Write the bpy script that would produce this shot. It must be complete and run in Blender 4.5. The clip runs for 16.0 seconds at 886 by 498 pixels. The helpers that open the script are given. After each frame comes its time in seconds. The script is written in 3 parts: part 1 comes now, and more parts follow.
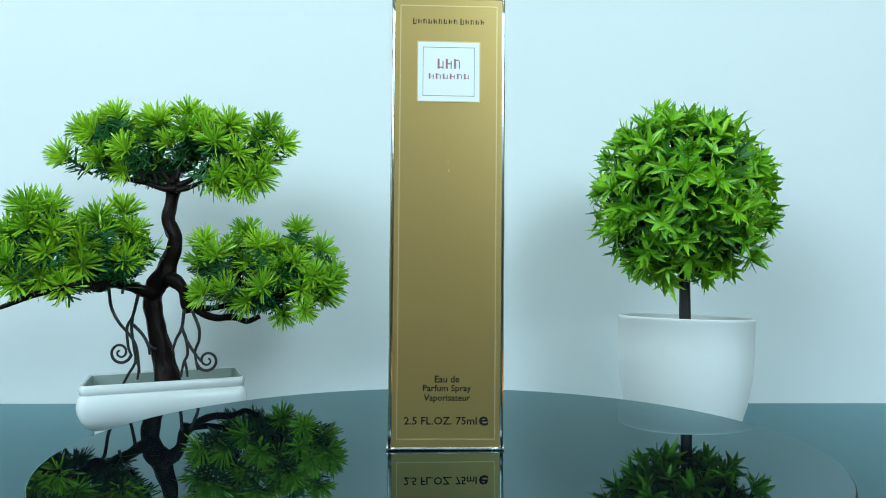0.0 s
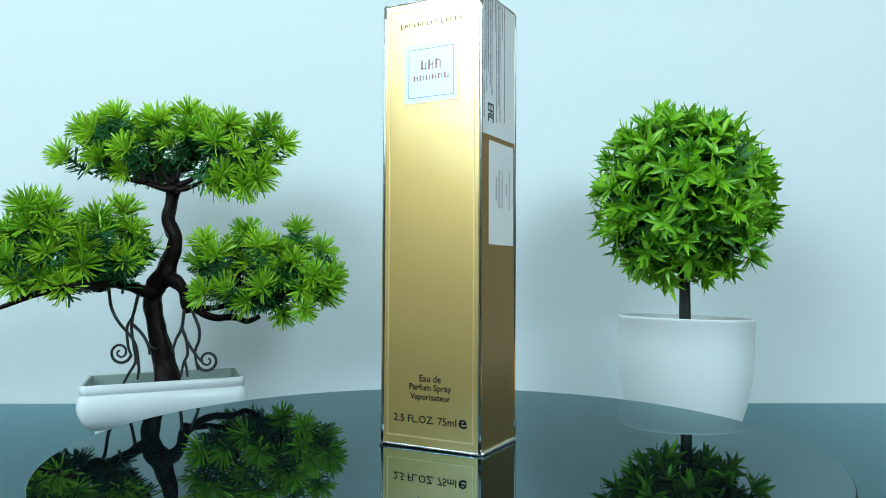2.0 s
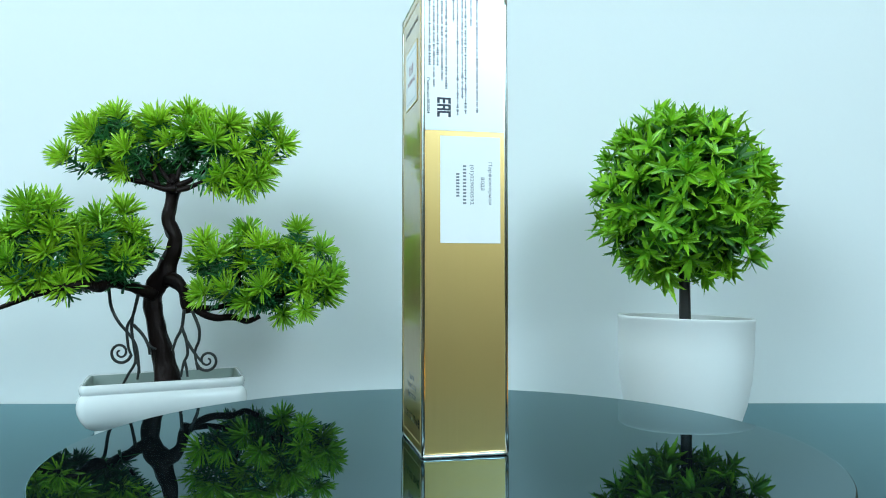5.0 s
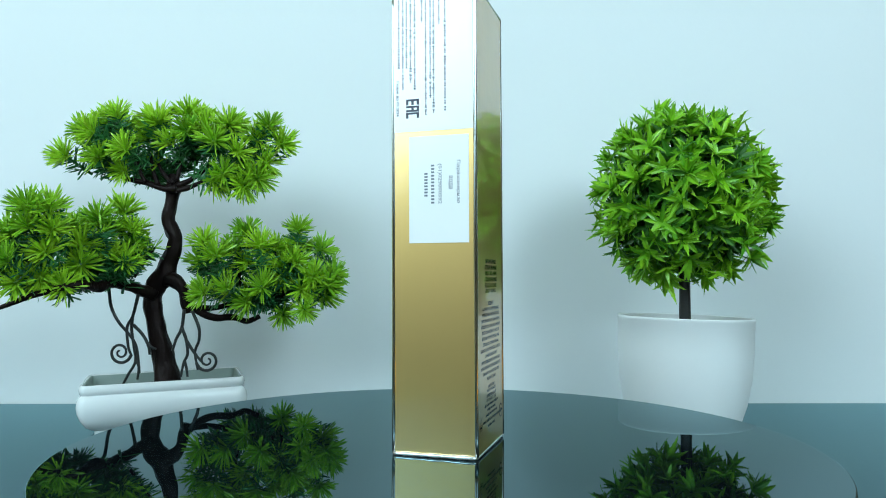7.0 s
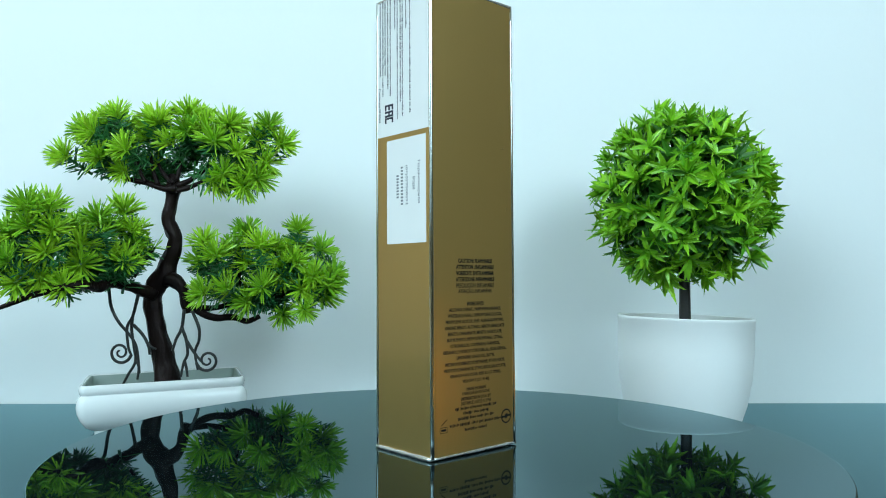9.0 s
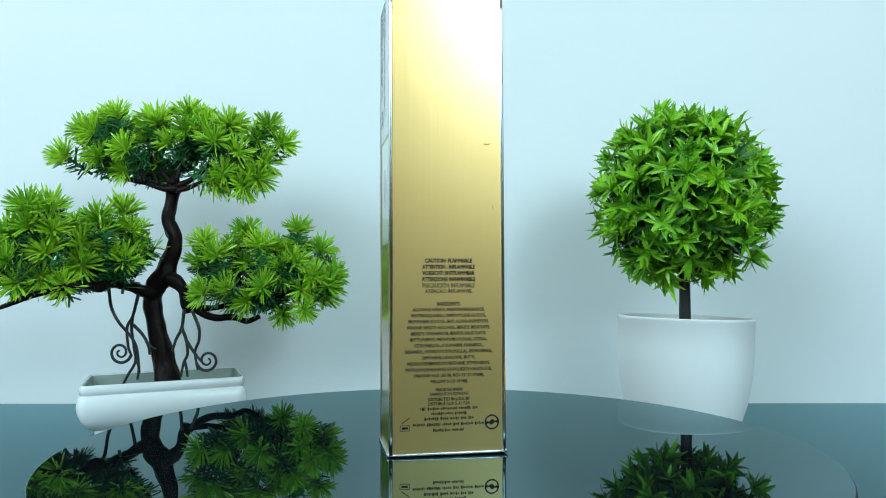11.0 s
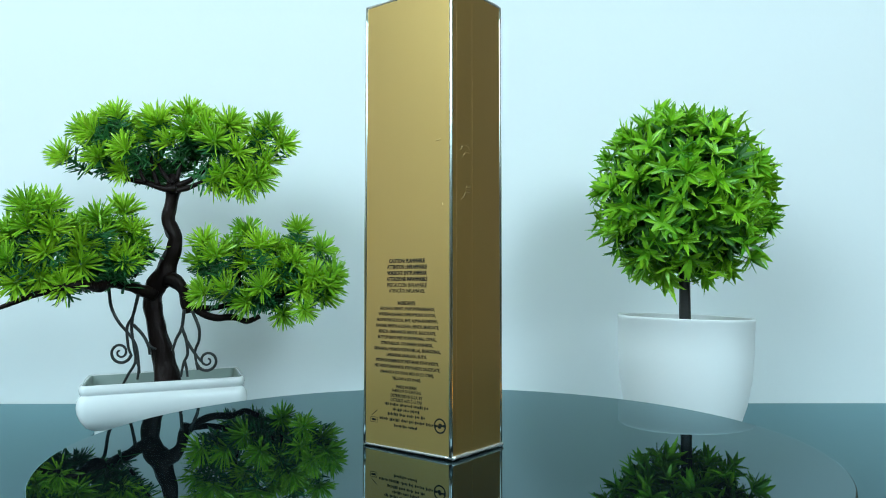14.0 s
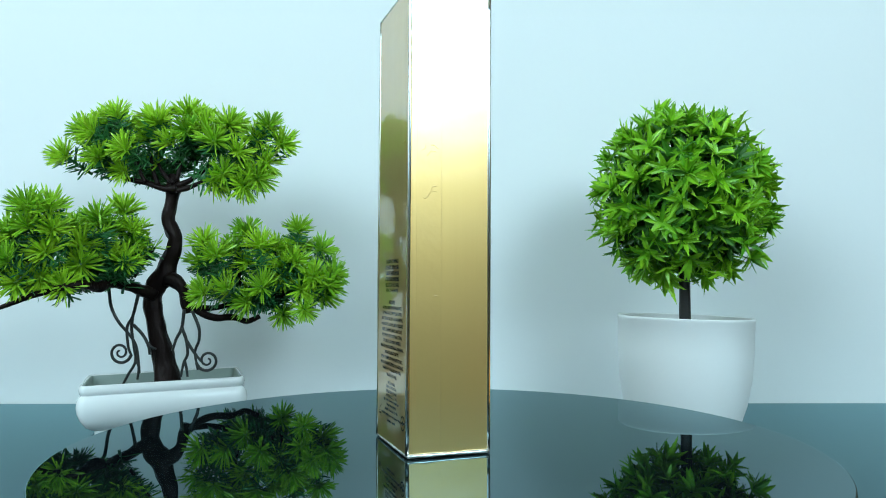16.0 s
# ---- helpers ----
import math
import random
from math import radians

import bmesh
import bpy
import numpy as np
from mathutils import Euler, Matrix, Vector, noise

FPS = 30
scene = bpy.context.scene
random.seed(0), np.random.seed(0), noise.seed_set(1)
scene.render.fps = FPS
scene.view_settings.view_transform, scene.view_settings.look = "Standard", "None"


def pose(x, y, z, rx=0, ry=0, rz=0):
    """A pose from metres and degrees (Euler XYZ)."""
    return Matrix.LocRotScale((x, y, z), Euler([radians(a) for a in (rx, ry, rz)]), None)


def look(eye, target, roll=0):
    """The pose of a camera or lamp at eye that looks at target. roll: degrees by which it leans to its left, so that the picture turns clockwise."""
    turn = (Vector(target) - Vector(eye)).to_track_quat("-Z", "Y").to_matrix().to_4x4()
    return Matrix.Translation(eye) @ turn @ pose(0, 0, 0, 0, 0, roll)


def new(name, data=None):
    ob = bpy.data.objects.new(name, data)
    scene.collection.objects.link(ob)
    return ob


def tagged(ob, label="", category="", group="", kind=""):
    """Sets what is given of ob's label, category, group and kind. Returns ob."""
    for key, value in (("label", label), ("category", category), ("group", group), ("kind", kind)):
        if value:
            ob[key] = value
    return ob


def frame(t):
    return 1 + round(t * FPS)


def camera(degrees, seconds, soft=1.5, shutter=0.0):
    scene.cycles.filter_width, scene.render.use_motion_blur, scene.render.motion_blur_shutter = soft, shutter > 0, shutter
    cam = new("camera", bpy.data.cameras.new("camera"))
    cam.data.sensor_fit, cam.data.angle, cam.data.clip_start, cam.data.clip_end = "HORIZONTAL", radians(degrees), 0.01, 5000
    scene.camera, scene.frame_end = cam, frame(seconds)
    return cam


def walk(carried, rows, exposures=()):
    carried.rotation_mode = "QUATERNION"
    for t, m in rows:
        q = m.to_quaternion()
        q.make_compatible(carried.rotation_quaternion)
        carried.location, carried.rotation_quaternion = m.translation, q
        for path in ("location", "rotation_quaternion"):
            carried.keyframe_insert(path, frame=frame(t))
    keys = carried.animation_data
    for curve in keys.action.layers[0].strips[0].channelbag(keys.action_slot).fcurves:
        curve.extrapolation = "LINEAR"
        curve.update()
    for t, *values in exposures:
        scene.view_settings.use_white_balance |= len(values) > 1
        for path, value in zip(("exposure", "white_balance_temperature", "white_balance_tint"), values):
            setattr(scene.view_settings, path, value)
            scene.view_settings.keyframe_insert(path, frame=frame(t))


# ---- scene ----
T = 0.048                      # height of the turntable's top over the table
AXIS = (-0.00044, 0.30894)       # the axis about which the box turns
cam = camera(61.60, 16.0, soft=1.0)
EYE = look((0, 0, T + 0.06794), (0, 1, T + 0.10767), 0.1392)
walk(cam, [(0.0, EYE), (16.0, EYE)], exposures=[
    (0.0, -0.04), (0.5, 0.00), (1.0, -0.02), (1.5, -0.10), (2.0, -0.07), (2.5, 0.02), (3.0, 0.02), (3.5, 0.08), (4.0, 0.10), (5.2, -0.02), (6.5, -0.11),
    (7.0, -0.08), (7.5, -0.11), (8.0, -0.01), (8.5, 0.08), (9.0, 0.06), (10.2, 0.03), (11.5, -0.03), (12.0, 0.05), (12.5, 0.09), (13.0, -0.14), (13.5, -0.11),
    (14.0, 0.06), (15.0, 0.06), (15.5, 0.08), (16.0, -0.02)])


# ---- world and light ----
world = bpy.data.worlds.new("world")
scene.world = world
world.use_nodes = True
world.node_tree.nodes["Background"].inputs[0].default_value = (0.75, 0.92, 1.0, 1)
world.node_tree.nodes["Background"].inputs[1].default_value = 0.015


COOL = (0.640, 0.885, 1.0)


# ---- materials ----
def node(tree, kind, **values):
    n = tree.nodes.new(kind)
    for key, value in values.items():
        n.inputs[key.replace("_", " ")].default_value = value
    return n


def material(name, colour, rough=0.5, metal=0.0, coat=0.0, coat_rough=0.03, coat_ior=1.5, ior=1.5, second=None, scale=60.0, bump=0.0,
             bump_scale=300.0, stretch=(1, 1, 1), rough_spread=0.06, detail=4.0, tint=None, wrinkle=0.0, streak=0.0):
    m = bpy.data.materials.new(name)
    m.use_nodes = True
    t = m.node_tree
    b = t.nodes["Principled BSDF"]
    b.inputs["Metallic"].default_value = metal
    b.inputs["IOR"].default_value = ior
    b.inputs["Coat Weight"].default_value = coat
    b.inputs["Coat Roughness"].default_value = coat_rough
    b.inputs["Coat IOR"].default_value = coat_ior
    co = t.nodes.new("ShaderNodeTexCoord")
    mp = t.nodes.new("ShaderNodeMapping")
    mp.inputs["Scale"].default_value = stretch
    t.links.new(co.outputs["Object"], mp.inputs["Vector"])
    large = node(t, "ShaderNodeTexNoise", Scale=scale, Detail=detail)
    small = node(t, "ShaderNodeTexNoise", Scale=bump_scale, Detail=3.0)
    t.links.new(mp.outputs[0], large.inputs["Vector"])
    t.links.new(mp.outputs[0], small.inputs["Vector"])
    mix = t.nodes.new("ShaderNodeMix")
    mix.data_type = "RGBA"
    mix.inputs["A"].default_value = (*colour, 1)
    mix.inputs["B"].default_value = (*(second or [c * 0.9 for c in colour]), 1)
    t.links.new(large.outputs["Fac"], mix.inputs["Factor"])
    t.links.new(mix.outputs["Result"], b.inputs["Base Color"])
    spread = node(t, "ShaderNodeMapRange", To_Min=max(0.0, rough - rough_spread), To_Max=min(1.0, rough + rough_spread))
    t.links.new(small.outputs["Fac"], spread.inputs["Value"])
    t.links.new(spread.outputs[0], b.inputs["Roughness"])
    if bump:
        bp = node(t, "ShaderNodeBump", Strength=bump, Distance=0.001)
        t.links.new(small.outputs["Fac"], bp.inputs["Height"])
        t.links.new(bp.outputs[0], b.inputs["Normal"])
    if streak:
        rolled = t.nodes.new("ShaderNodeMapping")
        rolled.inputs["Scale"].default_value = (1, 1, 0.03)
        t.links.new(co.outputs["Object"], rolled.inputs["Vector"])
        bands = node(t, "ShaderNodeTexNoise", Scale=210.0, Detail=2.0)
        t.links.new(rolled.outputs[0], bands.inputs["Vector"])
        sb = node(t, "ShaderNodeBump", Strength=streak, Distance=0.0006)
        t.links.new(bands.outputs["Fac"], sb.inputs["Height"])
        t.links.new(sb.outputs[0], b.inputs["Normal"])
    if tint:
        b.inputs["Specular Tint"].default_value = (*tint, 1)
    if wrinkle:
        wave = node(t, "ShaderNodeTexNoise", Scale=55.0, Detail=2.0)
        t.links.new(mp.outputs[0], wave.inputs["Vector"])
        wb = node(t, "ShaderNodeBump", Strength=wrinkle, Distance=0.0006)
        t.links.new(wave.outputs["Fac"], wb.inputs["Height"])
        t.links.new(wb.outputs[0], b.inputs["Coat Normal"])
    return m


def tinted_gloss(name, colour, tint, rough, ior, spread=0.01):
    """Dark glass: black below, a tinted mirror gloss above that grows towards grazing."""
    m = bpy.data.materials.new(name)
    m.use_nodes = True
    t = m.node_tree
    t.nodes.remove(t.nodes["Principled BSDF"])
    co = t.nodes.new("ShaderNodeTexCoord")
    smear = node(t, "ShaderNodeTexNoise", Scale=14.0, Detail=5.0)
    t.links.new(co.outputs["Object"], smear.inputs["Vector"])
    level = node(t, "ShaderNodeMapRange", To_Min=max(0.0, rough - spread), To_Max=rough + spread)
    t.links.new(smear.outputs["Fac"], level.inputs["Value"])
    below = node(t, "ShaderNodeBsdfDiffuse", Color=(*colour, 1))
    above = node(t, "ShaderNodeBsdfGlossy", Color=(*tint, 1))
    t.links.new(level.outputs[0], above.inputs["Roughness"])
    fresnel = node(t, "ShaderNodeFresnel", IOR=ior)
    both = t.nodes.new("ShaderNodeMixShader")
    t.links.new(fresnel.outputs[0], both.inputs[0])
    t.links.new(below.outputs[0], both.inputs[1])
    t.links.new(above.outputs[0], both.inputs[2])
    t.links.new(both.outputs[0], t.nodes["Material Output"].inputs["Surface"])
    return m


def leaf_material(name, dark, light, rough, own=0.5):
    """Leaf plastic that varies from piece to piece, and from leaf to leaf within a piece."""
    m = bpy.data.materials.new(name)
    m.use_nodes = True
    t = m.node_tree
    b = t.nodes["Principled BSDF"]
    info = t.nodes.new("ShaderNodeObjectInfo")
    geo = t.nodes.new("ShaderNodeNewGeometry")
    co = t.nodes.new("ShaderNodeTexCoord")
    tex = node(t, "ShaderNodeTexNoise", Scale=180.0, Detail=3.0)
    t.links.new(co.outputs["Object"], tex.inputs["Vector"])
    a = t.nodes.new("ShaderNodeMath")
    a.operation = "MULTIPLY_ADD"
    a.inputs[1].default_value = own
    t.links.new(info.outputs["Random"], a.inputs[0])
    c = t.nodes.new("ShaderNodeMath")
    c.operation = "MULTIPLY"
    c.inputs[1].default_value = 1 - own
    t.links.new(geo.outputs["Random Per Island"], c.inputs[0])
    t.links.new(c.outputs[0], a.inputs[2])
    d = t.nodes.new("ShaderNodeMath")
    d.operation = "MULTIPLY_ADD"
    d.inputs[1].default_value = 0.5
    t.links.new(tex.outputs["Fac"], d.inputs[0])
    shift = t.nodes.new("ShaderNodeMath")
    shift.operation = "SUBTRACT"
    shift.inputs[1].default_value = 0.25
    t.links.new(a.outputs[0], shift.inputs[0])
    t.links.new(shift.outputs[0], d.inputs[2])
    mix = t.nodes.new("ShaderNodeMix")
    mix.data_type = "RGBA"
    mix.inputs["A"].default_value, mix.inputs["B"].default_value = (*dark, 1), (*light, 1)
    t.links.new(d.outputs[0], mix.inputs["Factor"])
    t.links.new(mix.outputs["Result"], b.inputs["Base Color"])
    b.inputs["Roughness"].default_value = rough
    thin = t.nodes.new("ShaderNodeBsdfTranslucent")
    t.links.new(mix.outputs["Result"], thin.inputs["Color"])
    both = t.nodes.new("ShaderNodeMixShader")
    both.inputs[0].default_value = 0.08
    t.links.new(b.outputs[0], both.inputs[1])
    t.links.new(thin.outputs[0], both.inputs[2])
    t.links.new(both.outputs[0], t.nodes["Material Output"].inputs["Surface"])
    return m


WALL = material("wall_paint", (0.80, 0.82, 0.82), 0.7, second=(0.76, 0.78, 0.78), scale=3, bump=0.05, bump_scale=250)
# paints of the unseen room, toned by what the gold foil mirrors
ROOM = material("room_paint", (0.78, 0.75, 0.58), 0.8, second=(0.73, 0.70, 0.54), scale=2)
ROOM_WARM = material("room_paint_warm", (0.84, 0.69, 0.42), 0.8, second=(0.79, 0.64, 0.39), scale=2)
ROOM_OLIVE = material("room_paint_olive", (0.22, 0.19, 0.085), 0.8, second=(0.19, 0.16, 0.07), scale=2)
ROOM_DARK = material("room_paint_dark", (0.24, 0.16, 0.09), 0.8, second=(0.20, 0.13, 0.08), scale=2)
FLOOR = material("floor_wood", (0.28, 0.19, 0.12), 0.45, second=(0.2, 0.13, 0.08), scale=6, stretch=(1, 12, 1))
TABLE = tinted_gloss("table_gloss", (0.010, 0.018, 0.022), (0.60, 0.93, 1.0), 0.10, 1.45, 0.03)
PLATTER = tinted_gloss("platter_gloss", (0.004, 0.006, 0.007), (0.66, 0.92, 0.98), 0.012, 1.50, 0.008)
PLASTIC = material("black_plastic", (0.02, 0.02, 0.022), 0.4)
GOLD = material("gold_foil", (0.74, 0.494, 0.182), 0.385, metal=1.0, coat=1.0, coat_rough=0.035, coat_ior=1.85, second=(0.70, 0.467, 0.168), scale=14,
                bump_scale=60, stretch=(1, 1, 2), rough_spread=0.015, wrinkle=0.25, streak=0.20)
GOLD_LINE = material("gold_line", (0.86, 0.68, 0.36), 0.45, metal=1.0)
FILM = material("film_edge", (0.72, 0.73, 0.71), 0.12, metal=1.0, scale=40, bump=0.15, bump_scale=160, stretch=(1, 1, 0.4))
FILM_FOLD = material("film_fold", (0.78, 0.78, 0.76), 0.25, metal=0.75, scale=40, bump=0.15, bump_scale=200)
PAPER = material("label_paper", (0.88, 0.88, 0.88), 0.35, coat=1.0, coat_rough=0.1, coat_ior=1.55, second=(0.85, 0.85, 0.85))
INK = material("black_ink", (0.012, 0.010, 0.008), 0.6, ior=1.3, coat=1.0, coat_rough=0.05, coat_ior=1.33)
INK_BLUE = material("navy_ink", (0.010, 0.014, 0.04), 0.5, coat=0.6, coat_rough=0.08, coat_ior=1.5)
INK_GREY = material("grey_ink", (0.16, 0.17, 0.2), 0.5, coat=0.6, coat_rough=0.08, coat_ior=1.5)
INK_ROSE = material("rose_ink", (0.36, 0.16, 0.18), 0.5, coat=0.6, coat_rough=0.08, coat_ior=1.5)
INK_TEAL = material("teal_ink", (0.12, 0.26, 0.30), 0.5, coat=0.6, coat_rough=0.08, coat_ior=1.5)
CERAMIC = material("white_glaze", (0.80, 0.80, 0.79), 0.22, coat=0.3, second=(0.77, 0.77, 0.76), scale=25)
LINING = material("pot_lining", (0.34, 0.41, 0.37), 0.6, second=(0.27, 0.34, 0.30), scale=60)
MATTE_POT = material("white_plastic", (0.84, 0.84, 0.83), 0.5, second=(0.81, 0.81, 0.80), scale=25)
BARK = material("dark_bark", (0.012, 0.006, 0.005), 0.42, ior=1.25, tint=(1.0, 0.86, 0.82), second=(0.005, 0.003, 0.003), scale=120, bump=0.8, bump_scale=420, stretch=(1, 1, 0.35))
WIRE = material("root_plastic", (0.012, 0.014, 0.014), 0.35, second=(0.02, 0.018, 0.016), scale=200, bump=0.3, bump_scale=600)
SOIL = material("planting_foam", (0.05, 0.07, 0.05), 0.9, second=(0.02, 0.03, 0.02), scale=200, bump=1.0, bump_scale=500)
NEEDLE = leaf_material("needle_green", (0.14, 0.40, 0.018), (0.49, 0.79, 0.040), 0.36, 0.62)
# blue-green of older needles, kept dark to carry shade inside the pads too
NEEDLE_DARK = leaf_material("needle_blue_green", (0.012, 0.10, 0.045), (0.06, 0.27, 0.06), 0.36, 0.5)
LEAF = leaf_material("leaf_green", (0.052, 0.27, 0.012), (0.38, 0.74, 0.026), 0.32, 0.45)
# the same leaf in darker green: the shade inside the ball, put into colour
LEAF_SHADED = leaf_material("leaf_green_shaded", (0.015, 0.09, 0.008), (0.06, 0.24, 0.015), 0.4, 0.4)


def glow_material(name, colour, strength, radius, stretch=(1, 1, 1)):
    """A diffuser lit from behind: bright in the middle, fading to its rim."""
    m = bpy.data.materials.new(name)
    m.use_nodes = True
    t = m.node_tree
    b = t.nodes["Principled BSDF"]
    b.inputs["Base Color"].default_value = (*[0.8 * c for c in colour], 1)
    co = t.nodes.new("ShaderNodeTexCoord")
    mp = t.nodes.new("ShaderNodeMapping")
    mp.inputs["Scale"].default_value = [s / radius for s in stretch]
    t.links.new(co.outputs["Object"], mp.inputs["Vector"])
    ball = t.nodes.new("ShaderNodeTexGradient")
    ball.gradient_type = "SPHERICAL"
    t.links.new(mp.outputs[0], ball.inputs["Vector"])
    fade = node(t, "ShaderNodeMapRange", To_Max=strength)
    fade.interpolation_type = "SMOOTHSTEP"
    t.links.new(ball.outputs["Fac"], fade.inputs["Value"])
    b.inputs["Emission Color"].default_value = (*colour, 1)
    t.links.new(fade.outputs[0], b.inputs["Emission Strength"])
    return m


DIFFUSER_LEFT = glow_material("softbox_diffuser_left", COOL, 15.7, 0.70)
DIFFUSER_RIGHT = glow_material("softbox_diffuser_right", COOL, 19.1, 0.57)
AMBER = glow_material("amber_glow", (1.0, 0.46, 0.04), 2.8, 0.029)

# ---- mesh helpers ----
def mesh_of(name, bm, mat, smooth=False):
    me = bpy.data.meshes.new(name)
    bm.normal_update()
    bm.to_mesh(me)
    bm.free()
    me.materials.append(mat)
    if smooth:
        me.polygons.foreach_set("use_smooth", [True] * len(me.polygons))
        if smooth != "all":
            me.set_sharp_from_angle(angle=radians(smooth if smooth is not True else 40))
    return me


def part(name, bm, mat, parent=None, label="", smooth=False):
    ob = new(name, mesh_of(name, bm, mat, smooth) if isinstance(bm, bmesh.types.BMesh) else bm)
    if parent:
        ob.parent = parent
    if label:
        ob["label"] = label
    return ob


def box_bm(x0, x1, y0, y1, z0, z1, bevel=0.0, seg=2):
    bm = bmesh.new()
    bmesh.ops.create_cube(bm, size=1, matrix=Matrix.Translation(((x0 + x1) / 2, (y0 + y1) / 2, (z0 + z1) / 2)) @ Matrix.Diagonal((x1 - x0, y1 - y0, z1 - z0, 1)))
    if bevel:
        bmesh.ops.bevel(bm, geom=bm.edges[:], offset=bevel, segments=seg, profile=0.5, affect="EDGES")
    return bm


def lathe_bm(profile, n=96):
    """profile: (radius, height) from the inside bottom outwards; the ends lie on the axis or are open."""
    bm = bmesh.new()
    rings = [[bm.verts.new((r * math.cos(2 * math.pi * k / n), r * math.sin(2 * math.pi * k / n), z)) for k in range(n)] if r > 1e-6
             else [bm.verts.new((0, 0, z))] for r, z in profile]
    for a, b in zip(rings, rings[1:]):
        for k in range(n):
            vs = [a[k % len(a)], a[(k + 1) % len(a)], b[(k + 1) % len(b)], b[k % len(b)]]
            vs = list(dict.fromkeys(vs))
            bm.faces.new(vs)
    bmesh.ops.recalc_face_normals(bm, faces=bm.faces)
    return bm


def spline(points, steps=5):
    """A smooth line through the points, each a tuple of any length."""
    p = [np.array(q, float) for q in points]
    p = [2 * p[0] - p[1]] + p + [2 * p[-1] - p[-2]]
    out = []
    for i in range(1, len(p) - 2):
        for k in range(steps):
            u = k / steps
            out.append(0.5 * (2 * p[i] + (p[i + 1] - p[i - 1]) * u + (2 * p[i - 1] - 5 * p[i] + 4 * p[i + 1] - p[i + 2]) * u * u
                              + (3 * p[i] - 3 * p[i + 1] + p[i + 2] - p[i - 1]) * u ** 3))
    return out + [p[-2]]


def tube_into(bm, points, sides=10, rough=0.0, steps=5):
    """points: (x, y, z, radius)"""
    line = spline(points, steps)
    last = None
    for i, q in enumerate(line):
        a, b = line[max(0, i - 1)], line[min(len(line) - 1, i + 1)]
        d = Vector((b[:3] - a[:3]).tolist()).normalized()
        side = d.cross(Vector((0, 1, 0.02))).normalized()
        up = side.cross(d)
        ring = []
        for k in range(sides):
            w = 2 * math.pi * k / sides
            r = max(q[3], 0.0003)
            if rough:
                r *= 1 + rough * noise.noise(Vector((q[0] * 150 + 2.2 * math.cos(w), q[1] * 150 + 2.2 * math.sin(w), q[2] * 90)))
            ring.append(bm.verts.new(Vector(q[:3].tolist()) + float(r) * (math.cos(w) * side + math.sin(w) * up)))
        if last:
            for k in range(sides):
                bm.faces.new((last[k], last[(k + 1) % sides], ring[(k + 1) % sides], ring[k]))
        else:
            bm.faces.new(ring)
        last = ring
    bm.faces.new(last[::-1])


def tube_bm(points, sides=10, rough=0.0, steps=5):
    bm = bmesh.new()
    tube_into(bm, points, sides, rough, steps)
    bmesh.ops.recalc_face_normals(bm, faces=bm.faces)
    return bm


def thing(name, label, category, m=None, group=""):
    ob = new(name)
    if m is not None:
        ob.matrix_world = m
    return tagged(ob, label, category, group)


# ---- the room ----
def structure(name, bm, mat, label):
    return tagged(part(name, bm, mat), label, kind="structure")


TURN = pose(0, 0, 0, 0, 0, 1.1)
structure("wall_north", box_bm(-0.60, 0.45, 0.698, 0.815, -0.75, 1.75), WALL, "smooth white painted wall behind the table").matrix_world = TURN
structure("wall_north_left", box_bm(-1.78, -0.60, 0.702, 0.815, -0.75, 1.75), ROOM_DARK, "brown painted wall beside the white one").matrix_world = TURN
structure("wall_north_right", box_bm(0.45, 1.78, 0.702, 0.815, -0.75, 1.75), ROOM_DARK, "brown painted wall beside the white one").matrix_world = TURN
# out of view from here on: added to close the room and feed reflections
structure("wall_south", box_bm(-1.7, 1.7, -2.52, -2.4, -0.75, 1.75), ROOM, "plain painted wall behind the camera")
structure("wall_west", box_bm(-1.82, -1.7, -2.4, 0.695, -0.75, 1.75), ROOM_WARM, "unseen side wall, warm-toned for the foil to mirror")
structure("wall_east", box_bm(1.7, 1.82, -2.4, 0.695, -0.75, 1.75), ROOM_OLIVE, "unseen side wall, olive for the foil to mirror")
structure("ceiling", box_bm(-1.82, 1.82, -2.52, 0.815, 1.75, 1.85), ROOM, "plain pale ceiling")
structure("floor", box_bm(-1.82, 1.82, -2.52, 0.815, -0.85, -0.75), FLOOR, "brown wooden floor")


def build_table():
    t = thing("table", "dark glossy grey table standing against the wall", "table", pose(0, 0, -0.75, 0, 0, 1.1))
    part("tabletop", box_bm(-0.75, 0.75, -0.08, 0.6965, 0.715, 0.75, 0.002), TABLE, t)
    for x in (-0.71, 0.71):
        for y in (-0.04, 0.65):
            part("leg", box_bm(x - 0.025, x + 0.025, y - 0.025, y + 0.025, 0, 0.715, 0.003), PLASTIC, t)


def build_turntable():
    t = thing("turntable", "round black glossy turntable on the table", "turntable", pose(AXIS[0], AXIS[1] + 0.003, 0))
    R = 0.1512
    part("base", lathe_bm([(0, 0), (0.085, 0), (0.088, 0.003), (0.088, 0.030), (0.084, 0.034), (0, 0.034)], 72), PLASTIC, t, smooth=30)
    arcs = [(R - 0.0006 + 0.0006 * math.sin(a), T - 0.0006 + 0.0006 * math.cos(a)) for a in np.linspace(math.pi / 2, 0, 6)]
    p = part("platter", lathe_bm([(0, 0.034), (R - 0.004, 0.034), (R, 0.038)] + arcs + [(R - 0.002, T), (0, T)], 240), PLATTER, t, "black mirror-gloss disc", smooth=8)
    return p


# ---- the perfume box ----
BW, BD, BH = 0.045, 0.0338, 0.1818


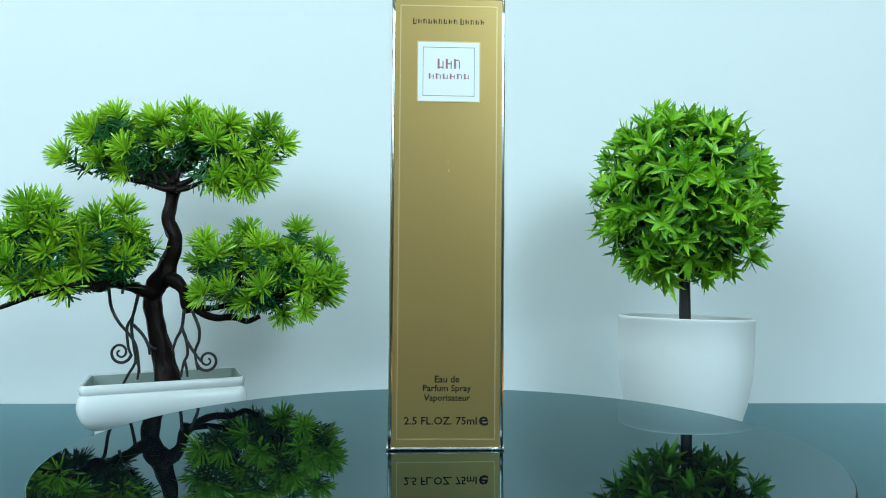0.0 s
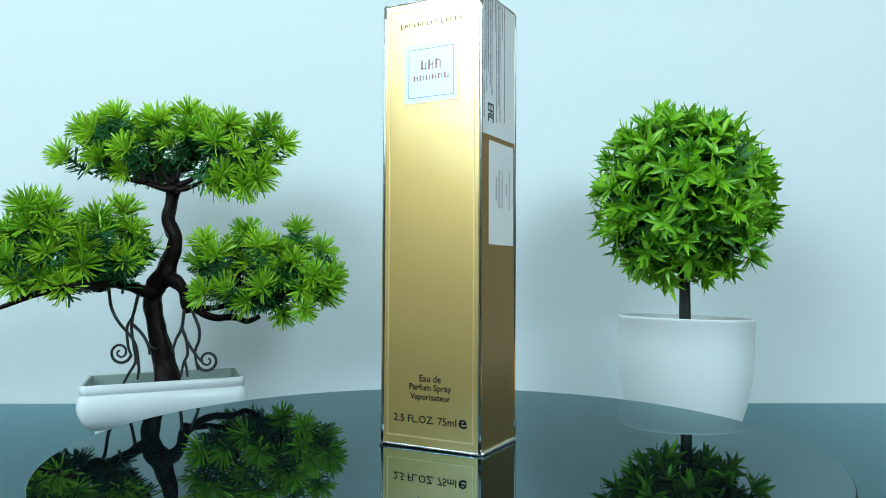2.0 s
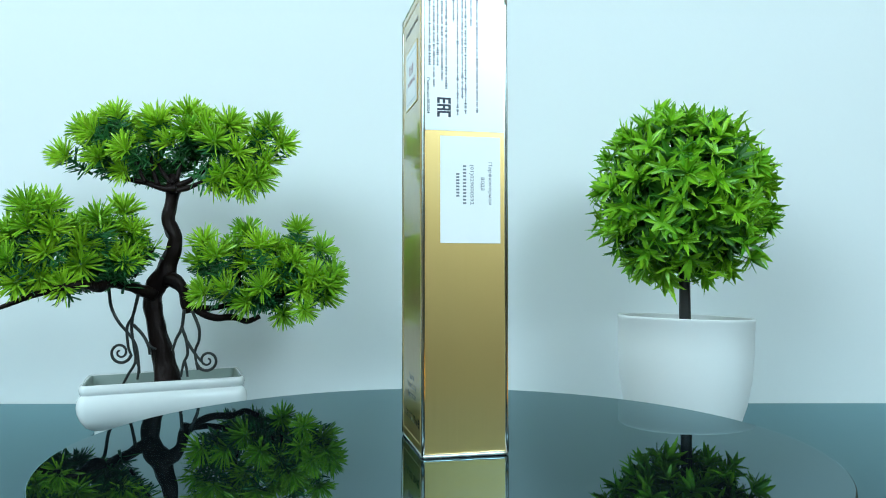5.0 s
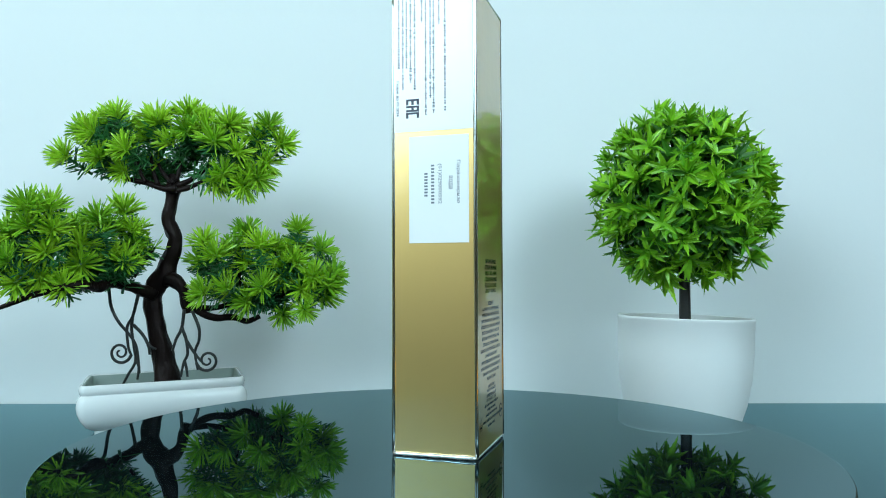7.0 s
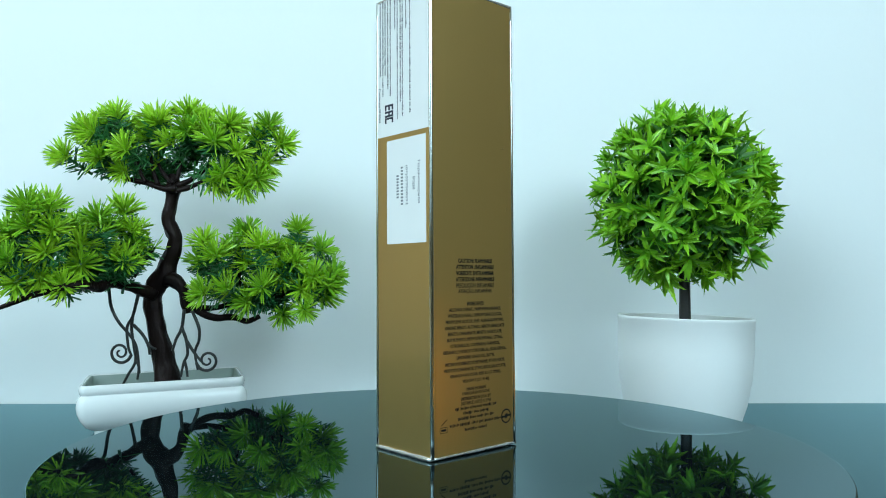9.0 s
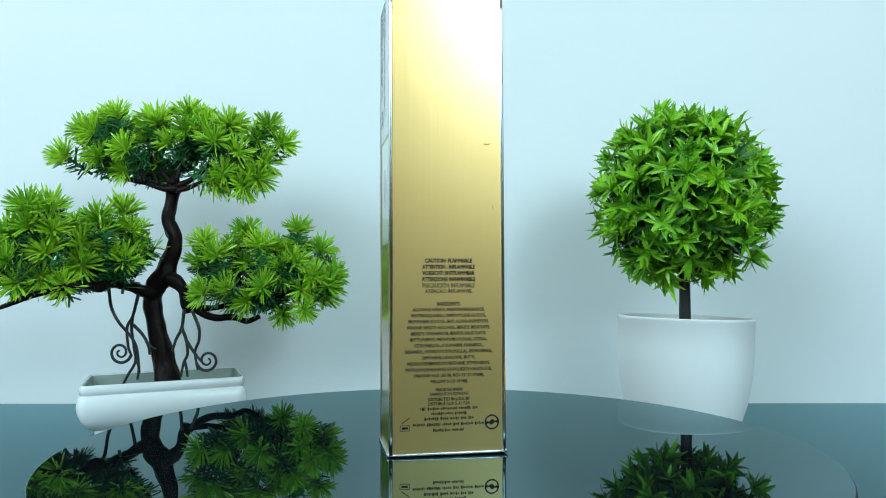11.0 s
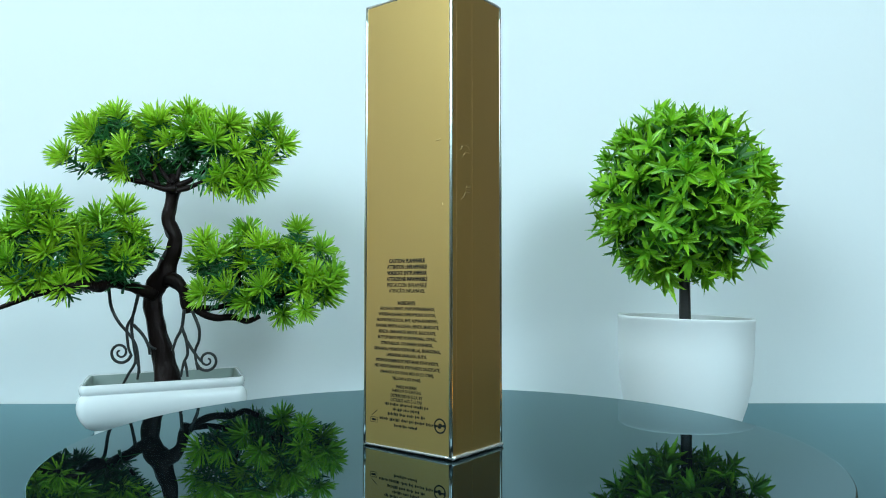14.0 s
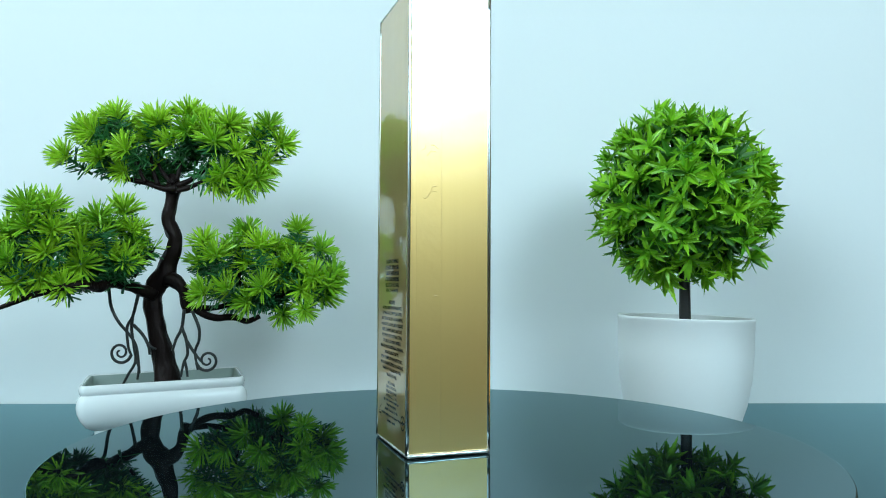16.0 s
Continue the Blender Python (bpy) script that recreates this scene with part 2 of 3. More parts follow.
def text_mesh(words, mat, size=0.003, width=None, height=None, bold=0.0):
    """Flat letters, centred on their origin, as a mesh in the xy plane."""
    cu = bpy.data.curves.new("text", "FONT")
    cu.offset = size * bold
    cu.body, cu.size, cu.align_x, cu.align_y, cu.resolution_u = words, size, "CENTER", "CENTER", 2
    ob = bpy.data.objects.new("text", cu)
    scene.collection.objects.link(ob)
    dg = bpy.context.evaluated_depsgraph_get()
    me = bpy.data.meshes.new_from_object(ob.evaluated_get(dg))
    bpy.data.objects.remove(ob)
    bpy.data.curves.remove(cu)
    co = np.array([v.co for v in me.vertices])
    lo, hi = co.min(0), co.max(0)
    k = np.ones(3)
    if width:
        k[0] = width / (hi[0] - lo[0])
        k[1] = (height / (hi[1] - lo[1])) if height else 1.0
    for v in me.vertices:
        v.co = ((v.co.x - (lo[0] + hi[0]) / 2) * k[0], (v.co.y - (lo[1] + hi[1]) / 2) * k[1], 0)
    me.materials.clear()
    me.materials.append(mat)
    return me


def face_pose(side, u, v, out, turn=0):
    """A place on one face of the box: u along it, v up it, out from it."""
    spin = {"front": 0, "side": 90, "back": 180, "far": -90}[side]
    depth = BD / 2 if side in ("front", "back") else BW / 2
    return pose(0, 0, 0, 0, 0, spin) @ pose(u, -depth - out, v, 90, 0, 0) @ pose(0, 0, 0, 0, 0, turn)


def bars_bm(bars, thick=0.00004):
    """bars: (x, y, width, height)"""
    bm = bmesh.new()
    for x, y, w, h in bars:
        bmesh.ops.create_cube(bm, size=1, matrix=Matrix.Translation((x, y, thick / 2)) @ Matrix.Diagonal((w, h, thick, 1)))
    return bm


def word_bars(width, height, rng, x0=0.0, y0=0.0):
    """One line of unreadable print as rows of letter-wide bars, centred."""
    out, x, left = [], -width / 2, rng.randint(3, 9)
    while x < width / 2 - 0.0005:
        w = height * rng.uniform(0.25, 0.6)
        out.append((x0 + x + w / 2, y0 + height * rng.uniform(-0.08, 0.08), w, height * rng.choice((0.6, 0.7, 1.0))))
        left -= 1
        x += w + height * (0.2 if left else 0.7)
        left = left or rng.randint(3, 9)
    return out


def glyph_bars(x, y, w, h, k):
    """A plain stand-in for one letter: a thick and a thin upright with a hairline between them."""
    thick, thin = 0.34 * w, 0.18 * w
    return [(x - w / 2 + thick / 2, y, thick, h), (x + w / 2 - thin / 2, y - 0.1 * h, thin, 0.8 * h), (x + 0.07 * w, y + (k % 3 - 1) * 0.36 * h, 0.50 * w, 0.12 * h)]


def plate_bm(w, h, thick, bevel=0.00006):
    return box_bm(-w / 2, w / 2, -h / 2, h / 2, 0, thick, bevel, 1)


def frame_bm(w, h, line, thick):
    return bars_bm([(0, h / 2, w + line, line), (0, -h / 2, w + line, line), (w / 2, 0, line, h - line), (-w / 2, 0, line, h - line)], thick)


def build_box():
    rng = random.Random(5)
    b = thing("perfume_box", "tall gold foil perfume carton in clear film on the turntable", "box")

    def put(name, data, mat, m, label="", parent=b):
        ob = part(name, data, mat, parent, label)
        ob.matrix_local = m
        return ob

    part("carton", box_bm(-BW / 2, BW / 2, -BD / 2, BD / 2, 0.0006, BH, 0.0008, 3), GOLD, b, "satin gold foil card")
    # the film: folded, shining edges that stand a little proud
    e = 0.0008
    for sx in (-1, 1):
        for sy in (-1, 1):
            bm = tube_bm([(sx * (BW / 2 - e * 0.55), sy * (BD / 2 - e * 0.55), z, e * (1 + 0.12 * rng.uniform(-1, 1))) for z in np.linspace(0.001, BH - 0.001, 9)], 10, 0, 3)
            part("film_seam", bm, FILM, b, "bright folded edge of the clear film", smooth="all")
    for z in (0.0009, BH - 0.0007):
        for sx, sy, along in ((0, 1, "x"), (0, -1, "x"), (1, 0, "y"), (-1, 0, "y")):
            n = np.linspace(-1, 1, 9)
            out = 0.0003 if sx and z < 0.01 else -0.0003
            hw, hd = BW / 2 + (out if sx else -0.0003), BD / 2 - 0.0003
            pts = [((a * hw if along == "x" else sx * hw), (a * hd if along == "y" else sy * hd), z, (0.0008 if out > 0 else 0.0006) * (1 + 0.2 * rng.uniform(-1, 1))) for a in n]
            part("film_fold", tube_bm(pts, 8, 0, 2), FILM_FOLD, b, "crimped bright fold of the clear film", smooth="all")

    # front
    put("border_line", frame_bm(BW - 0.0062, BH - 0.0085, 0.0004, 0.00014), GOLD_LINE, face_pose("front", 0, BH / 2 + 0.0003, 0), "embossed gold border")
    plate = put("label_plate", plate_bm(0.0250, 0.0242, 0.00025), PAPER, face_pose("front", 0.0, 0.1511, 0), "white square label")
    put("plate_rim", frame_bm(0.0250, 0.0242, 0.0004, 0.00032), GOLD_LINE, Matrix(), "raised gold rim", plate)
    put("plate_line", frame_bm(0.0206, 0.0196, 0.00022, 0.00003), INK_TEAL, pose(0, 0, 0.00026), "thin blue line", plate)
    # the maker's name and the product's name, as bars
    name = []
    for k in range(14):
        name += glyph_bars(-0.0138 + 0.00205 * k + (0.0006 if k > 8 else 0), 0.0011, 0.0013, 0.0026 if k in (0, 9) else 0.0019, k)
    put("name_print", bars_bm(name), INK, face_pose("front", 0.0, 0.1704, 0.00001))
    title = [q for k in range(3) for q in glyph_bars(-0.0033 + 0.0033 * k, 0.0028, 0.0024, 0.0040, k)]
    title += [q for k in range(6) for q in glyph_bars(-0.0070 + 0.00282 * k, -0.0023, 0.0020, 0.0022, k + 1)]
    put("title_print", bars_bm(title), INK_ROSE, pose(0, 0.0004, 0.00026), "faded rose print", plate)
    for words, v, w, h in (("Eau de", 0.0282, 0.0098, 0.0028), ("Parfum Spray", 0.0243, 0.0192, 0.0034), ("Vaporisateur", 0.0205, 0.0184, 0.0034),
                           ("2.5 FL.OZ. 75ml", 0.0118, 0.0288, 0.0031)):
        put("print_line", text_mesh(words, INK, 0.004, w, h, 0.014), INK, face_pose("front", 0.0004 if v > 0.015 else -0.0021, v, 0.00012))
    put("estimate_sign", text_mesh("e", INK, 0.004, 0.0038, 0.0037, 0.02), INK, face_pose("front", 0.0150, 0.0117, 0.00012), "large e mark")

    # the side with the stickers
    sticker = put("import_sticker", plate_bm(BD - 0.0012, BH - 0.1253, 0.00012), PAPER, face_pose("side", -0.0004, (0.1253 + BH) / 2 - 0.0002, 0), "glossy white sticker with dense small print")
    bars = []
    for u, top, bottom in ((0.0052, 0.028, -0.0208), (0.0028, 0.028, 0.0131), (0.0006, 0.028, -0.0214), (-0.0007, 0.028, -0.0155), (-0.0026, 0.028, -0.0221), (-0.0042, 0.028, 0.0144),
                           (-0.0071, 0.028, -0.0120), (-0.0088, 0.028, -0.0089), (-0.0105, 0.028, -0.0032), (-0.0120, 0.028, -0.0115), (-0.0137, 0.028, -0.0032)):
        bars += [(u, (top + bottom) / 2 + y, h, w) for y, _, w, h in word_bars(top - bottom, 0.00095, rng)]
    put("small_print", bars_bm(bars), INK_BLUE, pose(0, 0, 0.00013), parent=sticker)
    mark = []
    for k, strokes in enumerate((((0, 1), (1, 0.5), (1, 0), (1, -0.5)), ((0, 1), (0, -1), (1, 0.5), (1, 0)), ((0, 1), (1, 0.5), (1, -0.5)))):
        base = 0.0026 - 0.0026 * k
        for kind, s in strokes:
            mark.append((0, base + 0.0008 * s, 0.0054, 0.0008) if kind == 0 else (0.0022 * s * 2, base, 0.0010, 0.0022))
    put("conformity_mark", bars_bm(mark), INK_BLUE, pose(-0.0080, -0.0193, 0.00013), "dark blue block mark", sticker)
    put("date_print", text_mesh("Годен до 05.2024", INK_BLUE, 0.002, 0.0139, 0.0013, 0.03), INK_BLUE, pose(-0.0142, -0.0150, 0.00013, 0, 0, -90), parent=sticker)

    tag = put("code_sticker", plate_bm(0.0240, 0.0414, 0.00014), PAPER, face_pose("side", 0.0021, 0.1024, 0), "small white paper sticker")
    for words, u, v, w in (("Парфюмерная", 0.0078, 0.0026, 0.0165), ("вода", 0.0047, 0.0024, 0.0050), ("(01)029000592", 0.0004, 0.0020, 0.0155)):
        put("print_line", text_mesh(words, INK_GREY, 0.002, w, 0.0018, 0.01), INK_GREY, pose(u, v, 0.00015, 0, 0, -90), parent=tag)
    put("small_print", bars_bm([(-0.0024, 0.0091 - 0.0013 * k, 0.0013, 0.0007) for k in range(12)] + [(-0.0051, 0.0060 - 0.0012 * k, 0.0013, 0.0007) for k in range(8)]),
        INK_GREY, pose(0, 0, 0.00015), parent=tag)

    # the back with its print
    lines = [("CAUTION: FLAMMABLE", 0.0748, 0.0186), ("ATTENTION : INFLAMMABLE", 0.0724, 0.0208), ("VORSICHT: ENTFLAMMBAR", 0.0700, 0.0208),
             ("ATTENZIONE: INFIAMMABILE", 0.0676, 0.0212), ("PRECAUCIÓN: INFLAMABLE", 0.0652, 0.0206), ("ATENÇÃO: INFLAMÁVEL", 0.0628, 0.0186),
             ("INGREDIENTS:", 0.0581, 0.0092), ("ALCOHOL DENAT., PARFUM/FRAGRANCE,", 0.0558, 0.0284), ("WATER/AQUA/EAU, DIPROPYLENE GLYCOL,", 0.0535, 0.0298),
             ("PROPYLENE GLYCOL, BHT, ALPHA-ISOMETHYL", 0.0512, 0.0318), ("IONONE, BENZYL ALCOHOL, BENZYL BENZOATE,", 0.0489, 0.0326),
             ("BENZYL CINNAMATE, BENZYL SALICYLATE,", 0.0466, 0.0296), ("BUTYLPHENYL METHYLPROPIONAL, CITRAL,", 0.0443, 0.0304),
             ("CITRONELLOL, COUMARIN, FARNESOL,", 0.0420, 0.0272), ("GERANIOL, HYDROXYCITRONELLAL, ISOEUGENOL,", 0.0397, 0.0346),
             ("LIMONENE, LINALOOL, BUTYL", 0.0374, 0.0208), ("METHOXYDIBENZOYLMETHANE, ETHYLHEXYL", 0.0351, 0.0324),
             ("METHOXYCINNAMATE, ETHYLHEXYL SALICYLATE,", 0.0328, 0.0338), ("ORANGE 4 (CI 15510), RED 33 (CI 17200),", 0.0305, 0.0278), ("YELLOW 5 (CI 19140).", 0.0282, 0.0150),
             ("MADE IN SPAIN", 0.0252, 0.0104), ("FABRIQUÉ EN ESPAGNE", 0.0234, 0.0150), ("DISTRIBUTED IN U.S.A. BY", 0.0216, 0.0164), ("DISTRIBUÉ AUX É.-U. PAR", 0.0198, 0.0164)]
    for k, (words, v, w) in enumerate(lines):
        tall = 1.27 if any(c in "ÁÃÉÓ" for c in words) else 1.0
        put("print_line", text_mesh(words, INK, 0.002, w, tall * (0.00172 if k < 6 else 0.0016 if k < 20 else 0.0013), (0.024 if tall > 1 else 0.050) if k < 6 else 0.024 if tall > 1 else 0.040), INK, face_pose("back", 0.0004, v + (tall - 1) * 0.0008, 0.00006))
    for v, w in ((0.0180, 0.0226), (0.0161, 0.0140), (0.0142, 0.0194), (0.0120, 0.0282), (0.0098, 0.0126)):
        put("print_line", bars_bm([(x, y, ww, h) for x, y, ww, h in word_bars(w, 0.0012, rng)]), INK, face_pose("back", 0.0004, v, 0.00003))
    # the recycling mark: a round dark disc with two pale arrows, and the jar mark
    ring = lathe_bm([(0, 0.00003), (0.0029, 0.00003), (0.0029, 0), (0, 0)], 32)
    disc = put("recycling_mark", ring, INK, face_pose("back", 0.0172, 0.0122, 0.00002), "round black recycling mark")
    for a in (20, 200):
        bm = bmesh.new()
        arc = [radians(x) for x in range(0, 151, 15)]
        vs = [(bm.verts.new(((0.0012 - 0.00004 * k) * math.cos(q), (0.0012 - 0.00004 * k) * math.sin(q), 0)), bm.verts.new((0.0023 * math.cos(q), 0.0023 * math.sin(q), 0))) for k, q in enumerate(arc)]
        for (p, q), (u, w) in zip(vs, vs[1:]):
            bm.faces.new((p, q, w, u))
        put("arrow", bm, GOLD, pose(0, 0, 0.00006, 0, 0, a), "gold arrow", disc)
    put("jar_mark", bars_bm([(0, 0.0008, 0.0036, 0.0002), (0, -0.0012, 0.0036, 0.0002), (-0.0018, -0.0002, 0.0002, 0.002), (0.0018, -0.0002, 0.0002, 0.002), (0, -0.0002, 0.0024, 0.0008)]),
        INK, face_pose("back", -0.0168, 0.0112, 0.00002), "small open jar mark")
    put("jar_lid", bars_bm([(0, 0, 0.0036, 0.0003)]), INK, face_pose("back", -0.0165, 0.0138, 0.00002, 35), "jar mark's open lid")
    # the far side: the film's overlapping seam
    put("film_overlap", plate_bm(0.0100, BH - 0.004, 0.00006, 0.00002), GOLD, face_pose("far", -0.0085, BH / 2, 0), "overlapping strip of the clear film")
    put("film_lap", bars_bm([(0, 0, 0.0002, BH - 0.004)], 0.00010), GOLD, face_pose("far", -0.0034, BH / 2, 0.00003), "thin bright edge of the film's overlap")
    # small creases in the film, proud of the foil
    creases = [("far", -0.0075, 0.1165, 0.0042, 0.30), ("far", -0.0062, 0.1190, 0.0030, -0.25), ("far", -0.0105, 0.1180, 0.0024, 0.9), ("far", -0.0072, 0.1010, 0.0040, 0.35),
               ("far", -0.0066, 0.1032, 0.0026, 0.5), ("far", -0.0098, 0.0990, 0.0022, 0.2), ("far", -0.0055, 0.0610, 0.0014, 0.3),
               ("back", 0.0182, 0.0960, 0.0014, 1.4), ("back", 0.0160, 0.1210, 0.0024, 0.4), ("front", 0.0004, 0.1110, 0.0012, 1.2), ("front", 0.0002, 0.1145, 0.0008, 0.3),
               ("front", 0.0008, 0.0905, 0.0010, 0.8)]
    for side, u, v, length, slope in creases:
        run = [(a * length / 2, 0.14 * length * math.cos(2.6 * a + u * 900), 0, 0.00012 * (1.02 - a * a)) for a in np.linspace(-1, 1, 7)]
        bm = tube_bm(run, 8, 0, 3)
        bmesh.ops.scale(bm, vec=(1, 1, 0.6), verts=bm.verts)
        crease = part("film_crease", bm, GOLD, b, smooth="all")
        crease.matrix_local = face_pose(side, u, v, 0.0) @ pose(0, 0, 0, 0, 0, math.degrees(slope))
    return b


# ---- plants ----
def needle_into(bm, o, d, ln, wd, rng, tone):
    side = d.cross(Vector((rng.uniform(-1, 1), rng.uniform(-1, 1), rng.uniform(-1, 1)))).normalized()
    nrm = side.cross(d)
    bend = Vector((0, 0, 1)) * ln * rng.uniform(-0.06, 0.10)
    mid = o + d * ln * 0.84 + bend * 0.7
    tip = bm.verts.new(o + d * ln + bend)
    a, b, c = bm.verts.new(o + side * wd), bm.verts.new(o - side * wd), bm.verts.new(o + nrm * wd * 0.6)
    e, f, g = bm.verts.new(mid + side * wd * 1.15), bm.verts.new(mid - side * wd * 1.15), bm.verts.new(mid + nrm * wd * 0.7)
    faces = [bm.faces.new(q) for q in ((a, b, f, e), (b, c, g, f), (c, a, e, g), (e, f, tip), (f, g, tip), (g, e, tip))]
    for q in faces:
        q.material_index = tone


def needle_tuft_mesh(seed, count=84, old=34, length=0.0152):
    """A shoot: a half-round fan of young bright needles at its end, and older dark ones along the twig below."""
    rng = random.Random(seed)
    bm = bmesh.new()
    for k in range(count):
        up = 1 - 0.86 * (k + 0.5) / count + rng.uniform(-0.12, 0.08)
        w = k * 2.399963 + rng.uniform(-0.6, 0.6)
        s = math.sqrt(max(0.02, 1 - up * up))
        d = Vector((s * math.cos(w), s * math.sin(w), up)).normalized()
        needle_into(bm, d * 0.0006 - Vector((0, 0, 0.004 * rng.random())), d, length * rng.uniform(0.72, 1.05), 0.00056, rng, 0)
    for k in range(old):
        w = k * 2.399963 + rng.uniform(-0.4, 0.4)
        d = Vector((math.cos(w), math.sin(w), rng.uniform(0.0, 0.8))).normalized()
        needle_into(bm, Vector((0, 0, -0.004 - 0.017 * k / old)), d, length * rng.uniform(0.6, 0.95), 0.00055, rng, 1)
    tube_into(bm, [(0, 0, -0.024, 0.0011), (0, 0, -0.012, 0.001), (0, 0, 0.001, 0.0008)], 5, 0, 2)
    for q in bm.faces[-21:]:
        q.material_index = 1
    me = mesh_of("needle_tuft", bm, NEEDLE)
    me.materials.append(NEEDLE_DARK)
    return me


def aim(place, direction, spin, size):
    q = Vector(direction).to_track_quat("Z", "Y")
    return Matrix.LocRotScale(place, q, (size, size, size)) @ Matrix.Rotation(spin, 4, "Z")


def build_bonsai():
    rng = random.Random(11)
    tree = thing("bonsai_tree", "artificial bonsai pine with three tufted green pads in a pot", "plant")
    part("trunk", tube_bm([(-0.209, 0.567, 0.0347, 0.0116), (-0.2091, 0.567, 0.0394, 0.0099), (-0.2096, 0.567, 0.0445, 0.0091), (-0.2114, 0.567, 0.0531, 0.008), (-0.2142, 0.567, 0.0659, 0.0073), (-0.2174, 0.567, 0.0787, 0.0067), (-0.2202, 0.567, 0.0916, 0.0067), (-0.2208, 0.567, 0.1023, 0.0069), (-0.2179, 0.567, 0.1109, 0.0082), (-0.2124, 0.567, 0.1173, 0.0078), (-0.2095, 0.567, 0.126, 0.0065), (-0.2066, 0.567, 0.1346, 0.006), (-0.2046, 0.567, 0.1424, 0.0054), (-0.2046, 0.567, 0.1475, 0.0054), (-0.2073, 0.567, 0.1527, 0.0056), (-0.21, 0.567, 0.1584, 0.0052), (-0.2101, 0.567, 0.164, 0.005), (-0.2084, 0.567, 0.1709, 0.0047), (-0.2072, 0.567, 0.1779, 0.0047), (-0.2069, 0.567, 0.1844, 0.0056), (-0.2062, 0.567, 0.1953, 0.0034)], 18, 0.22, 4), BARK, tree, "dark brown winding trunk", smooth="all")
    limbs = [[(-0.2192, 0.564, 0.1036, 0.006), (-0.2246, 0.556, 0.1063, 0.0047), (-0.2297, 0.549, 0.1094, 0.004), (-0.2342, 0.543, 0.1111, 0.0037), (-0.2377, 0.534, 0.1124, 0.0039), (-0.2401, 0.527, 0.1108, 0.0038), (-0.2421, 0.521, 0.1093, 0.0036), (-0.2443, 0.505, 0.1114, 0.0029), (-0.2521, 0.4985, 0.11, 0.0025), (-0.2606, 0.4945, 0.1074, 0.0023), (-0.275, 0.489, 0.1023, 0.0019), (-0.2872, 0.486, 0.0969, 0.0015), (-0.2976, 0.485, 0.0943, 0.0011)],
             [(-0.2087, 0.563, 0.1156, 0.0064), (-0.2019, 0.563, 0.1131, 0.0054), (-0.1966, 0.563, 0.1067, 0.0043), (-0.1944, 0.563, 0.0981, 0.0039), (-0.1925, 0.563, 0.0892, 0.0028)],
             [(-0.1979, 0.5671, 0.0997, 0.0035), (-0.1886, 0.5692, 0.0919, 0.0031), (-0.1759, 0.5719, 0.0857, 0.0028), (-0.1608, 0.5752, 0.0856, 0.0025), (-0.1513, 0.5773, 0.0824, 0.0021), (-0.1421, 0.579, 0.0863, 0.0018)],
             [(-0.1914, 0.5686, 0.0932, 0.0026), (-0.1748, 0.5722, 0.0931, 0.0022), (-0.161, 0.5752, 0.0973, 0.0018), (-0.1507, 0.5775, 0.1039, 0.0013)],
             [(-0.2019, 0.56, 0.1831, 0.003), (-0.2113, 0.56, 0.1835, 0.0026), (-0.2255, 0.56, 0.1881, 0.0021), (-0.2401, 0.56, 0.1907, 0.0017), (-0.2466, 0.56, 0.1945, 0.0013)],
             [(-0.2011, 0.56, 0.1852, 0.0026), (-0.1922, 0.56, 0.1895, 0.0021), (-0.1828, 0.56, 0.1956, 0.0017), (-0.1709, 0.56, 0.2003, 0.0013)],
             [(-0.1992, 0.555, 0.1812, 0.0023), (-0.1904, 0.555, 0.1838, 0.002), (-0.1811, 0.555, 0.1876, 0.0016), (-0.1735, 0.555, 0.1898, 0.0013)],
             [(-0.2247, 0.558, 0.1879, 0.0017), (-0.2278, 0.558, 0.1943, 0.0014), (-0.2305, 0.558, 0.2037, 0.0011)],
             [(-0.2156, 0.56, 0.186, 0.0019), (-0.2192, 0.56, 0.1959, 0.0015), (-0.222, 0.56, 0.2088, 0.0011)],
             [(-0.2045, 0.56, 0.1873, 0.0017), (-0.2115, 0.56, 0.1946, 0.0014), (-0.2159, 0.56, 0.2024, 0.0011)],
             [(-0.2016, 0.56, 0.1895, 0.0019), (-0.1996, 0.56, 0.199, 0.0015), (-0.198, 0.56, 0.2089, 0.0011)],
             [(-0.2395, 0.54, 0.1126, 0.0021), (-0.2388, 0.5408, 0.1208, 0.0016), (-0.2404, 0.5393, 0.131, 0.0012)],
             [(-0.248, 0.5277, 0.1094, 0.002), (-0.2493, 0.5259, 0.1174, 0.0016), (-0.2518, 0.5224, 0.1246, 0.0012)],
             [(-0.2621, 0.5048, 0.107, 0.0017), (-0.2633, 0.503, 0.1165, 0.0013), (-0.2666, 0.5016, 0.1242, 0.001)],
             [(-0.2797, 0.4955, 0.1015, 0.0017), (-0.2829, 0.4941, 0.1127, 0.0013), (-0.2861, 0.4927, 0.1202, 0.0009)]]
    for limb in limbs:
        part("branch", tube_bm(limb, 9, 0.25), BARK, tree, smooth="all")
